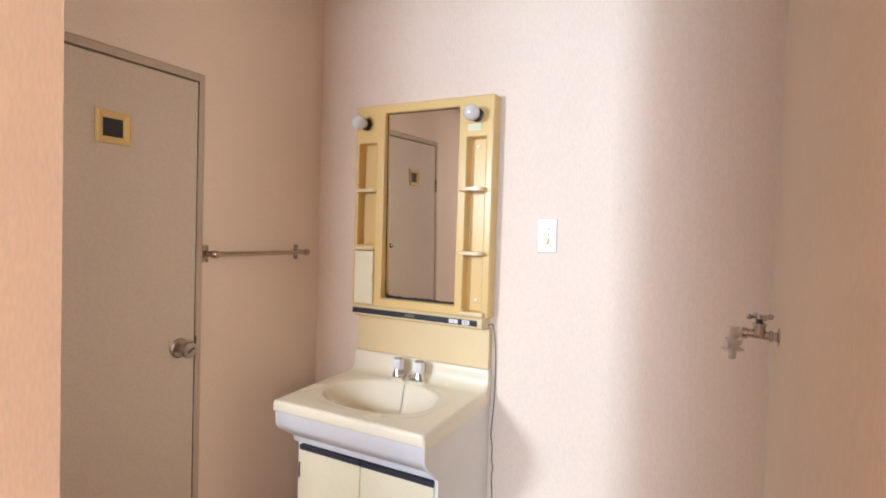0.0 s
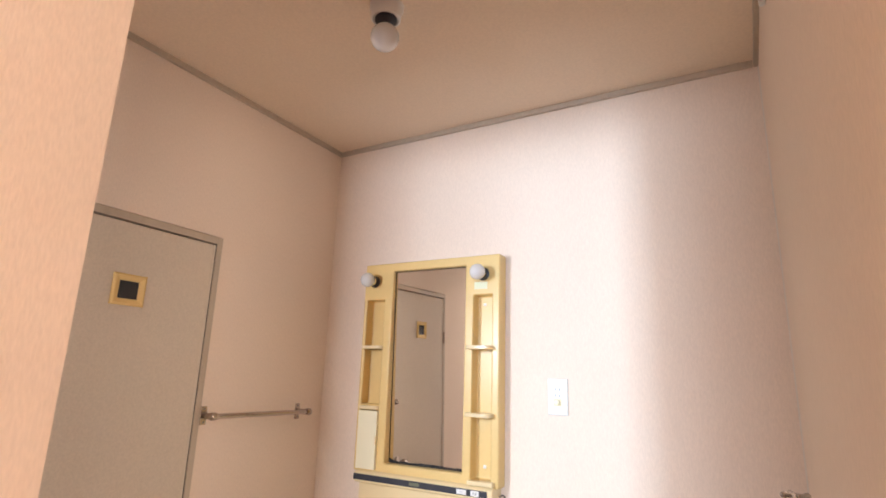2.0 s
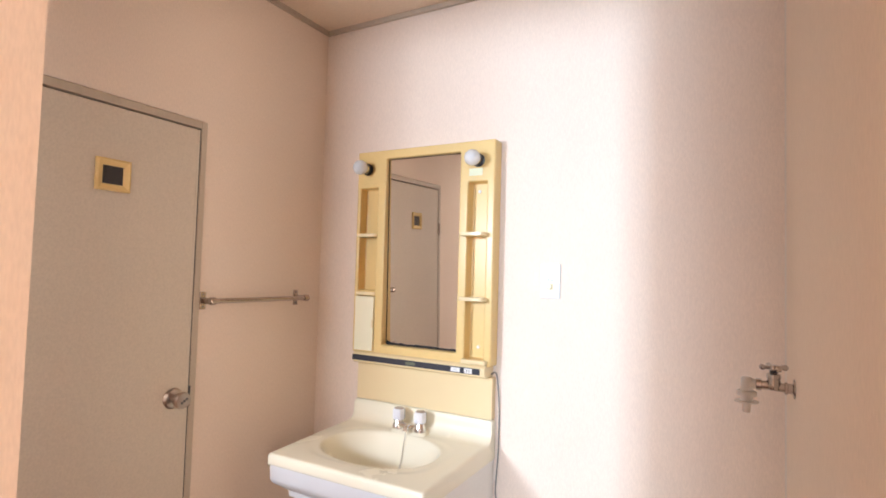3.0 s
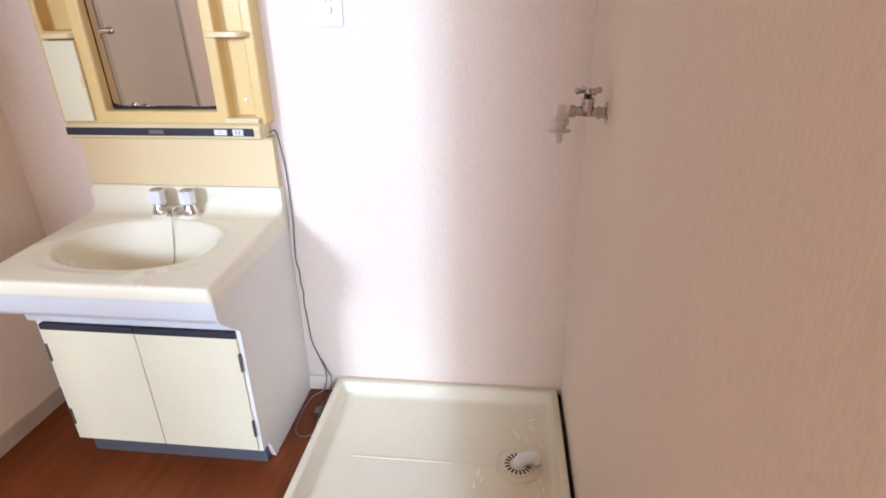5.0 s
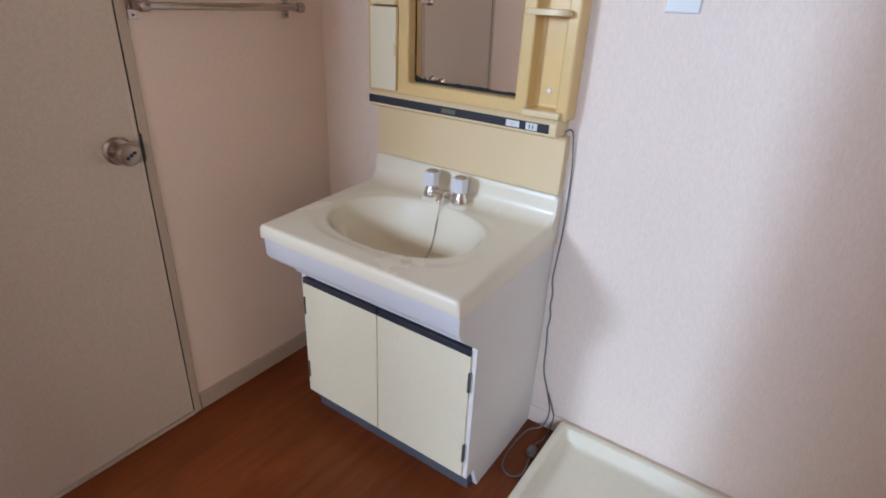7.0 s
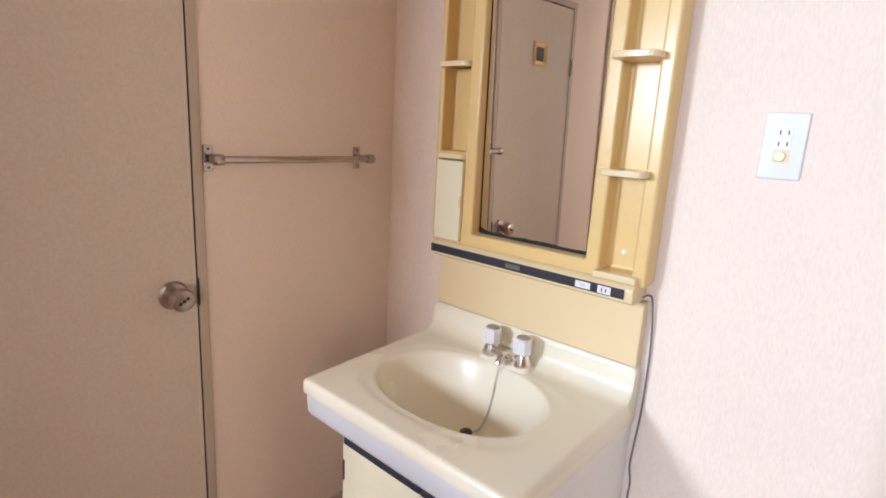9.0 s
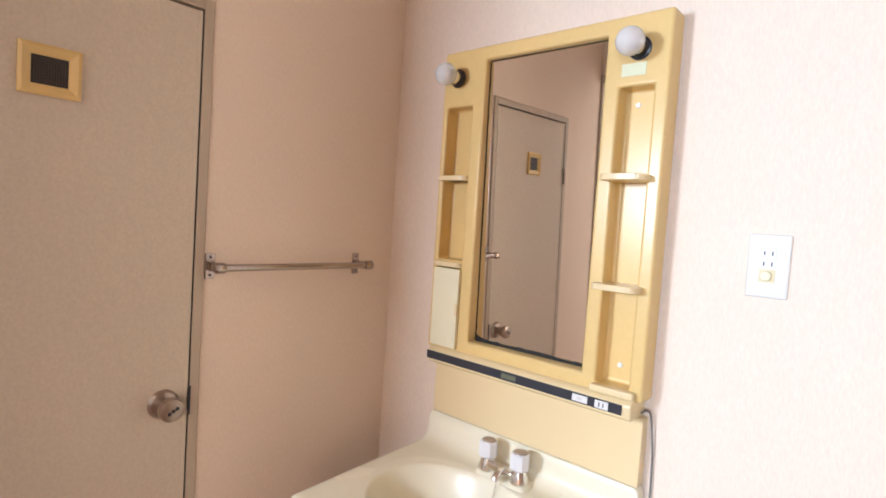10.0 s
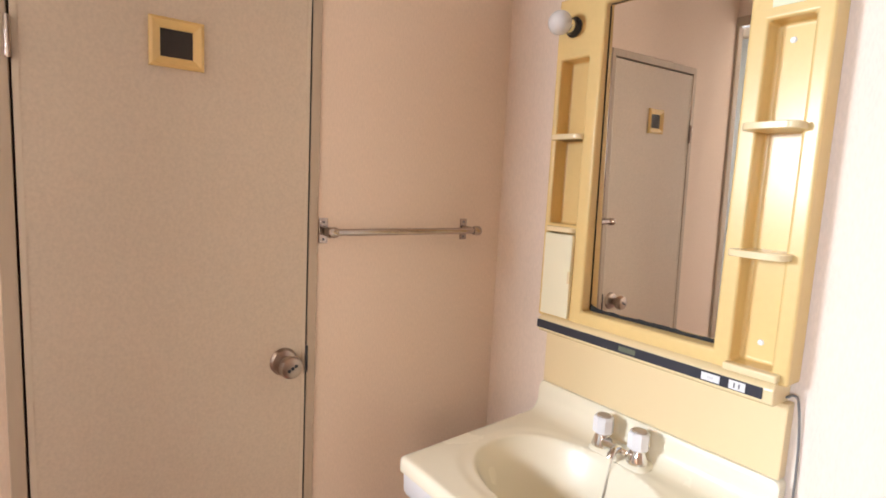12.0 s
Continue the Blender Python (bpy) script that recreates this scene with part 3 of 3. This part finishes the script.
# ---- mirror unit over the basin ----
def mirror_unit():
    t = thing("mirror_cabinet", (VC, YB, 0.766), "yellow moulded mirror unit with open shelves and two bulbs", "mirror cabinet")
    F, N, B = 1.660, 1.704, 1.7195
    x0, x1 = VX0 - 0.002, VX1 + 0.0
    nl0, nl1, m0, m1, nr0, nr1 = -1.244, -1.160, -1.121, -0.796, -0.762, -0.688
    xs = [x0, nl0, nl1, m0, m1, nr0, nr1, x1]
    zs = [0.935, 0.956, 0.971, 1.157, 1.180, 1.390, 1.404, 1.585, 1.698, 1.733]

    def front(i, k):
        if i == 1 and 4 <= k <= 6 and k != 5:
            return N
        if i == 1 and k == 2:
            return 1.69
        if i == 3 and 2 <= k <= 7:
            return 1.708
        if i == 5 and 1 <= k <= 6:
            return N
        return F

    bm = relief(xs, zs, front, B)
    part("moulded_back", bm, YELLOW, t, "glossy yellow moulded plastic back", bevel=0.0065)
    part("splash_panel", box(x0 + 0.010, x1 - 0.004, 1.690, 1.7195, 0.7485, 0.896), SPLASH, t, "plain pale yellow splash panel", bevel=0.003)
    ledge = part("ledge", extrude_x([(1.7195, 0.8965), (1.652, 0.8965), (1.644, 0.902), (1.642, 0.928), (1.646, 0.934), (1.66, 0.941), (1.7195, 0.941)], x0 + 0.018, nr1 + 0.016), YELLOW_PALE, t, bevel=0.003)
    strip = part("control_strip", box(x0 + 0.020, nr1 - 0.002, 1.6395, 1.6425, 0.908, 0.929), BLACK, ledge, "black control strip with switch and socket")
    part("switch", box(-0.801, -0.765, 1.6375, 1.6393, 0.911, 0.926), WHITE_PLASTIC, t, "white rocker switch", bevel=0.0006)
    part("switch_mark", box(-0.789, -0.777, 1.6368, 1.6374, 0.916, 0.921), APRON, t)
    s = part("socket", box(-0.748, -0.718, 1.6375, 1.6393, 0.910, 0.927), WHITE_PLASTIC, t, "white shaver socket", bevel=0.0006)
    for o in (-0.0375, -0.0285):
        part("slot", box(-0.7 + o - 0.0011, -0.7 + o + 0.0011, 1.6368, 1.6374, 0.914, 0.923), BLACK, s)
    part("badge", box(-0.992, -0.950, 1.6385, 1.6394, 0.913, 0.924), DULL_LABEL, t)
    # the mirror, turned and tipped slightly forward in its recess
    w, h, mid = (m1 - m0) / 2, (zs[8] - zs[2]) / 2, (zs[8] + zs[2]) / 2
    lean = Matrix.Translation(((m0 + m1) / 2, MIRROR_Y, mid)) @ Matrix.Rotation(radians(MIRROR_TURN), 4, "Z") @ Matrix.Rotation(radians(MIRROR_TIP), 4, "X")
    bm = box(-w + 0.002, w - 0.002, -0.002, 0.002, -h + 0.003, h - 0.003)
    bmesh.ops.transform(bm, matrix=lean, verts=bm.verts)
    part("mirror_glass", bm, MIRROR, t, "plain mirror glass")
    bm = relief([-w, -w + 0.0025, w - 0.0025, w], [-h, -h + 0.007, h - 0.002, h], lambda i, k: None if i == 1 and k == 1 else -0.0032, -0.0022)
    bmesh.ops.transform(bm, matrix=lean, verts=bm.verts)
    edge = part("glass_edge", bm, DARK, t, "dark worn mirror edge")
    # tarnish creeping up from the lower edge
    rnd = random.Random(11)
    bm = bmesh.new()
    n = 90
    low = [bm.verts.new((-w + 0.003 + (2 * w - 0.006) * i / n, -0.0023, -h + 0.0065)) for i in range(n + 1)]
    high, r = [], 0.0015
    for i in range(n + 1):
        r = max(0.0004, min(0.0035, r + rnd.uniform(-0.0009, 0.0009)))
        k = min(i, 12) / 12
        high.append(bm.verts.new((-w + 0.003 + (2 * w - 0.006) * i / n, -0.0023, -h + 0.007 + r + (1 - k) ** 3 * 0.010)))
    for i in range(n):
        bm.faces.new((low[i], low[i + 1], high[i + 1], high[i]))
    bmesh.ops.transform(bm, matrix=lean, verts=bm.verts)
    part("tarnish", bm, DARK, edge, "black tarnish along the lower edge")
    # shelves with rounded fronts
    for xa, xb, z, deep in ((nl0 - 0.008, nl1 + 0.006, 1.397, 1.640), (nl0 - 0.006, nl1 + 0.004, 1.168, 1.645), (nr0 - 0.012, nr1 + 0.010, 1.396, 1.618), (nr0 - 0.012, nr1 + 0.012, 1.168, 1.618)):
        bm = bmesh.new()
        r, out = 0.018, []
        for cx, a0 in ((xb - r, -90), (xa + r, -180)):
            for k in range(6):
                an = radians(a0 + 90 - k * 18) if cx == xb - r else radians(-90 - k * 18)
                out.append((cx + r * math.cos(an), deep + r + r * math.sin(an)))
        ring = [(xb, N), *[(x, y) for x, y in out], (xa, N)]
        lo = [bm.verts.new((x, y, z - 0.007)) for x, y in ring]
        hi = [bm.verts.new((x, y, z + 0.006)) for x, y in ring]
        for i in range(len(ring)):
            j = (i + 1) % len(ring)
            bm.faces.new((lo[i], lo[j], hi[j], hi[i]))
        bm.faces.new(lo)
        bm.faces.new(hi)
        part("shelf", bm, YELLOW_PALE, t, bevel=0.002)
    part("shelf_base", box(nr0 - 0.004, x1 - 0.012, 1.640, 1.662, 0.9415, 0.957), YELLOW_PALE, t, bevel=0.004)
    c = part("compartment_lid", box(nl0 - 0.002, nl1 + 0.004, 1.650, 1.662, 0.945, 1.156), CREAM_BOX, t, "cream compartment lid", bevel=0.003)
    part("finger_notch", box(nl1 - 0.003, nl1 + 0.0045, 1.6485, 1.6505, 1.035, 1.065), YELLOW_PALE, c, bevel=0.0005)
    part("sticker", box(-0.758, -0.706, 1.6588, 1.6597, 1.606, 1.632), LABEL, t, "pale green sticker")
    for x, z in ((-0.735, 1.555), (-0.727, 0.995)):
        part("screw_cap", lathe([(0.006, 0), (0.005, 0.003), (0, 0.004)], (x, N, z), (0, -1, 0), 12), WHITE_PLASTIC, t, smooth=True)
    for x in (-1.210, -0.722):
        socket = part("bulb_socket", lathe([(0.024, 0), (0.024, 0.003), (0.019, 0.005), (0.018, 0.014), (0, 0.014)], (x, F, 1.660), (0, -1, 0), 24), BLACK, t, smooth=True)
        part("bulb_collar", lathe([(0.016, 0.0141), (0.016, 0.024), (0.013, 0.030), (0, 0.030)], (x, F, 1.660), (0, -1, 0), 20), CHROME, socket, smooth=True)
        r = 0.0285
        prof = [(0.013, 0.024), (0.017, 0.028)] + [(r * math.sin(q), 0.052 - r * math.cos(q)) for q in [radians(d) for d in range(45, 180, 12)]] + [(0, 0.052 + r)]
        part("bulb", lathe(prof, (x, F, 1.660), (0, -1, 0), 24), BULB, socket, "unlit white globe bulb", smooth=True)


MIRROR_TURN, MIRROR_TIP, MIRROR_Y = 0.8, 1.25, 1.690
mirror_unit()


# ---- socket plate, cord, tray, washing machine tap, ceiling lamp ----
def wall_socket():
    cx, cz, y = -0.469, 1.238, YB
    t = thing("wall_socket", (cx, y, cz), "white double socket plate with an aged round knob", "socket")
    part("plate", box(cx - 0.0345, cx + 0.0345, y - 0.007, y, cz - 0.059, cz + 0.059), PLATE, t, bevel=0.005)
    part("insert", box(cx - 0.012, cx + 0.012, y - 0.0085, y - 0.0066, cz - 0.004, cz + 0.034), WHITE_PLASTIC, t, bevel=0.0006)
    part("insert", box(cx - 0.013, cx + 0.013, y - 0.0085, y - 0.0066, cz - 0.030, cz - 0.006), AGED, t, "yellowed earth terminal")
    for dz in (0.024, 0.004):
        for dx in (-0.0065, 0.0065):
            part("slot", box(cx + dx - 0.0011, cx + dx + 0.0011, y - 0.0092, y - 0.0084, cz + dz - 0.004, cz + dz + 0.004), BLACK, t)
    part("round_cover", lathe([(0.0095, 0), (0.0095, 0.005), (0.008, 0.007), (0, 0.0075)], (cx - 0.001, y - 0.0085, cz - 0.018), (0, -1, 0), 20), CREAM_BOX, t, smooth=True)


wall_socket()


def power_cord():
    t = thing("power_cord", (-0.6, 1.66, 0), "thin grey power cord hanging down to its plug on the floor", "power cord")
    y = YB - 0.006
    part("cable", tube([(-0.672, 1.700, 0.905), (-0.660, 1.704, 0.912), (-0.652, 1.708, 0.895), (-0.645, y, 0.80), (-0.644, y, 0.65), (-0.650, y, 0.55), (-0.652, y, 0.50), (-0.646, y, 0.46), (-0.647, y, 0.42), (-0.642, y, 0.385), (-0.645, y, 0.345),
                        (-0.641, y, 0.29), (-0.636, y, 0.20), (-0.615, y, 0.13), (-0.597, y - 0.006, 0.070), (-0.605, 1.69, 0.02), (-0.640, 1.66, 0.006), (-0.648, 1.57, 0.004),
                        (-0.638, 1.50, 0.004), (-0.605, 1.478, 0.004), (-0.578, 1.50, 0.004), (-0.582, 1.55, 0.008), (-0.588, 1.575, 0.012)], 0.0023, 8), CORD, t, smooth=True)
    part("cable", tube([(-0.612, y, 0.13), (-0.592, y - 0.004, 0.085), (-0.580, y - 0.01, 0.05), (-0.583, 1.66, 0.012), (-0.592, 1.62, 0.012), (-0.592, 1.60, 0.013)], 0.0021, 8), CORD, t, smooth=True)
    part("plug", box(-0.602, -0.578, 1.572, 1.602, 0.001, 0.024), CORD, t, "grey plug", bevel=0.006)


power_cord()


def machine_tray():
    x0, x1, y0, y1, z = -0.556, XR - 0.014, 1.117, YB - 0.012, 0.063
    t = thing("washing_machine_tray", ((x0 + x1) / 2, (y0 + y1) / 2, 0), "stained cream plastic washing machine tray with a drain", "tray")
    rings = []
    bm = bmesh.new()

    def ring(ins, zz, r, m=5):
        out = []
        for cx, cy, a0 in ((x1 - ins - r, y1 - ins - r, 0), (x0 + ins + r, y1 - ins - r, 90), (x0 + ins + r, y0 + ins + r, 180), (x1 - ins - r, y0 + ins + r, 270)):
            for k in range(m + 1):
                a = radians(a0 + 90 * k / m)
                out.append(bm.verts.new((cx + r * math.cos(a), cy + r * math.sin(a), zz)))
        return out

    for ins, zz, r in ((0.004, 0.0, 0.008), (0.0, z - 0.006, 0.010), (0.002, z - 0.0015, 0.010), (0.006, z, 0.010), (0.019, z, 0.012), (0.023, z - 0.002, 0.014), (0.026, z - 0.008, 0.016),
                       (0.033, 0.028, 0.024), (0.040, 0.0215, 0.030), (0.052, 0.020, 0.034)):
        rings.append(ring(ins, zz, r))
    for a, b in zip(rings, rings[1:]):
        for i in range(len(a)):
            j = (i + 1) % len(a)
            bm.faces.new((a[i], a[j], b[j], b[i]))
    bm.faces.new(rings[-1])
    bm.faces.new(rings[0])
    part("tray_body", bm, PAN, t, smooth=True)
    part("fold_line", box(x0 + 0.13, -0.005, 1.400, 1.404, 0.0195, 0.0222), PAN, t, bevel=0.001)
    cx, cy = 0.058, 1.408
    d = part("drain_trap", lathe([(0.065, 0.0), (0.065, 0.004), (0.062, 0.006), (0.058, 0.004), (0.045, 0.003), (0.045, 0.0075), (0.040, 0.009), (0, 0.009)], (cx, cy, 0.0195), n=40), PAN, t, "round drain cover with slots", smooth=True)
    for i in range(18):
        a = 2 * math.pi * i / 18
        bm = box(0.024, 0.039, -0.0028, 0.0028, 0.0282, 0.0294)
        bmesh.ops.rotate(bm, verts=bm.verts, cent=(0, 0, 0), matrix=Matrix.Rotation(a, 3, "Z"))
        bmesh.ops.translate(bm, verts=bm.verts, vec=(cx, cy, 0))
        part("slot", bm, BLACK, d)
    e = part("elbow_pipe", tube([(cx + 0.004, cy + 0.004, 0.024), (cx + 0.006, cy + 0.004, 0.036), (cx + 0.020, cy + 0.006, 0.046), (cx + 0.058, cy + 0.008, 0.047)], 0.018, 16), WHITE_PLASTIC, t, "white plastic drain elbow", smooth=True)
    part("pipe_mouth", lathe([(0.0145, 0), (0.0145, 0.001), (0, 0.001)], (cx + 0.0578, cy + 0.008, 0.047), (1, 0, 0), 18), BLACK, e)
    part("pipe_collar", lathe([(0.018, 0), (0.0205, 0.001), (0.0205, 0.008), (0.018, 0.009)], (cx + 0.044, cy + 0.0075, 0.047), (1, 0.03, 0), 18), WHITE_PLASTIC, e, smooth=True)
    rnd = random.Random(5)
    for sx, sy, ln, an in ((0.055, 1.535, 0.05, 115), (0.10, 1.565, 0.03, 100), (0.105, 1.60, 0.03, 20), (0.14, 1.585, 0.025, 15), (-0.055, 1.375, 0.045, 80), (-0.065, 1.33, 0.03, 85), (0.11, 1.31, 0.03, 60),
                           (0.13, 1.49, 0.03, 110), (0.095, 1.27, 0.025, 70), (0.145, 1.54, 0.02, 10),
                           (0.085, 1.515, 0.022, 100), (0.125, 1.33, 0.024, 75), (-0.045, 1.35, 0.028, 70), (0.12, 1.36, 0.018, 95), (0.15, 1.46, 0.026, 105)):
        bm = bmesh.new()
        pts = [(-ln / 2, 0), (-ln / 5, -rnd.uniform(0.002, 0.005)), (ln / 2, 0.001), (ln / 4, rnd.uniform(0.002, 0.005))]
        vs = [bm.verts.new((x, y, zz)) for zz in (0.0198, 0.0206) for x, y in pts]
        for q in ((0, 1, 2, 3), (4, 5, 6, 7), (0, 1, 5, 4), (1, 2, 6, 5), (2, 3, 7, 6), (3, 0, 4, 7)):
            bm.faces.new([vs[i] for i in q])
        bmesh.ops.rotate(bm, verts=bm.verts, cent=(0, 0, 0), matrix=Matrix.Rotation(radians(an), 3, "Z"))
        bmesh.ops.translate(bm, verts=bm.verts, vec=(sx, sy, 0))
        part("water_mark", bm, STREAK, t)
    part("stain", lathe([(0.013, 0), (0.011, 0.0006), (0, 0.0007)], (-0.024, 1.206, 0.0198), n=14), SPOT, t)
    # dark strip filling the gap along the wall
    solid("trim", box(x1 + 0.003, XR - 0.001, y0, y1, 0.0, 0.040), DARK, "dark strip in the gap between tray and wall", "seal", "structure")


machine_tray()


def machine_tap():
    y, z = 1.445, 1.010
    t = thing("washing_machine_tap", (XR, y, z), "chrome cross-handle wall tap with a milky hose nozzle", "tap")
    body = part("tap_body", tube([(XR, y, z), (XR - 0.03, y, z + 0.001), (XR - 0.055, y, z + 0.003), (XR - 0.080, y, z + 0.003)], 0.0105, 16), OLD_CHROME, t, smooth=True)
    part("flange", lathe([(0.023, 0), (0.022, 0.003), (0.012, 0.005), (0.012, 0.014), (0.0145, 0.015), (0.0145, 0.020), (0.011, 0.021)], (XR, y, z), (-1, 0, 0), 24), OLD_CHROME, body, smooth=True)
    part("valve_stem", lathe([(0.013, -0.008), (0.0155, 0.002), (0.0135, 0.016), (0.015, 0.018), (0.015, 0.027), (0.008, 0.030), (0.006, 0.040), (0, 0.040)], (XR - 0.042, y, z + 0.003), n=20), OLD_CHROME, body, smooth=True)
    part("packing_ring", lathe([(0.0085, 0), (0.0085, 0.006), (0, 0.006)], (XR - 0.042, y, z + 0.0335), n=16), BLACK, body)
    h = part("cross_handle", lathe([(0.0, 0), (0.010, 0), (0.011, 0.005), (0.009, 0.011), (0, 0.012)], (XR - 0.042, y, z + 0.040), n=18), OLD_CHROME, t, smooth=True)
    for k in range(4):
        a = radians(20 + 90 * k)
        dx, dy = math.cos(a), math.sin(a)
        part("handle_arm", lathe([(0.0045, 0.005), (0.0045, 0.018), (0.0068, 0.022), (0.0072, 0.027), (0.004, 0.031), (0, 0.0315)], (XR - 0.042, y, z + 0.046), (dx, dy, 0), 12), OLD_CHROME, h, smooth=True)
    part("spout_collar", lathe([(0.0105, 0), (0.014, 0.001), (0.014, 0.012), (0.0105, 0.013)], (XR - 0.066, y, z + 0.003), (-1, 0, 0), 18), OLD_CHROME, body, smooth=True)
    nx = XR - 0.097
    nz = part("hose_nozzle", lathe([(0, 0), (0.010, 0.0006), (0.0125, 0.004), (0.0125, 0.034), (0, 0.034)], (nx, y, z + 0.018), (0, 0, -1), 20), NOZZLE, t, "milky plastic hose nozzle", smooth=True)
    part("nozzle_neck", lathe([(0, 0), (0.0115, 0), (0.0115, 0.020), (0, 0.020)], (XR - 0.076, y, z + 0.003), (-1, 0, 0), 16), NOZZLE, nz, smooth=True)
    part("nozzle_nut", lathe([(0, 0), (0.020, 0.0005), (0.021, 0.002), (0.021, 0.012), (0.0135, 0.013), (0.0135, 0.024), (0.0255, 0.0245), (0.0255, 0.0275), (0.0085, 0.029), (0.008, 0.050), (0.006, 0.052), (0, 0.052)],
                             (nx, y, z - 0.014), (0, 0, -1), 20), NOZZLE, nz, smooth=True)


machine_tap()


def ceiling_lamp():
    x, y = -0.705, 0.965
    t = thing("ceiling_lamp", (x, y, H), "cream ceiling lampholder with an unlit globe bulb", "ceiling lamp")
    b = part("lampholder", lathe([(0.048, 0), (0.047, 0.012), (0.042, 0.026), (0.041, 0.044), (0.037, 0.046), (0.033, 0.042), (0, 0.042)], (x, y, H), (0, 0, -1), 32), WHITE_PLASTIC, t, smooth=True)
    part("socket_ring", lathe([(0.031, 0.040), (0.031, 0.049), (0.020, 0.052), (0, 0.052)], (x, y, H), (0, 0, -1), 28), BLACK, t, smooth=True)
    part("bulb_collar", lathe([(0.013, 0.050), (0.014, 0.064), (0, 0.064)], (x, y, H), (0, 0, -1), 20), CHROME, t, smooth=True)
    r = 0.040
    prof = [(0.014, 0.060), (0.020, 0.066)] + [(r * math.sin(q), 0.100 - r * math.cos(q)) for q in [radians(d) for d in range(40, 180, 10)]] + [(0, 0.100 + r)]
    part("bulb", lathe(prof, (x, y, H), (0, 0, -1), 32), BULB, t, "unlit white globe bulb", smooth=True)


ceiling_lamp()


def wall_hook():
    y, z = 1.20, 2.16
    t = thing("wall_hook", (XR, y, z), "small white plastic bracket high on the wall", "bracket")
    part("bracket_body", box(XR - 0.014, XR, y - 0.012, y + 0.012, z - 0.010, z + 0.012), WHITE_PLASTIC, t, bevel=0.004)
    part("screw", lathe([(0.005, 0), (0.005, 0.02), (0.003, 0.023), (0, 0.023)], (XR - 0.008, y, z + 0.012), (0, 0, 1), 12), RUST, t, smooth=True)


wall_hook()
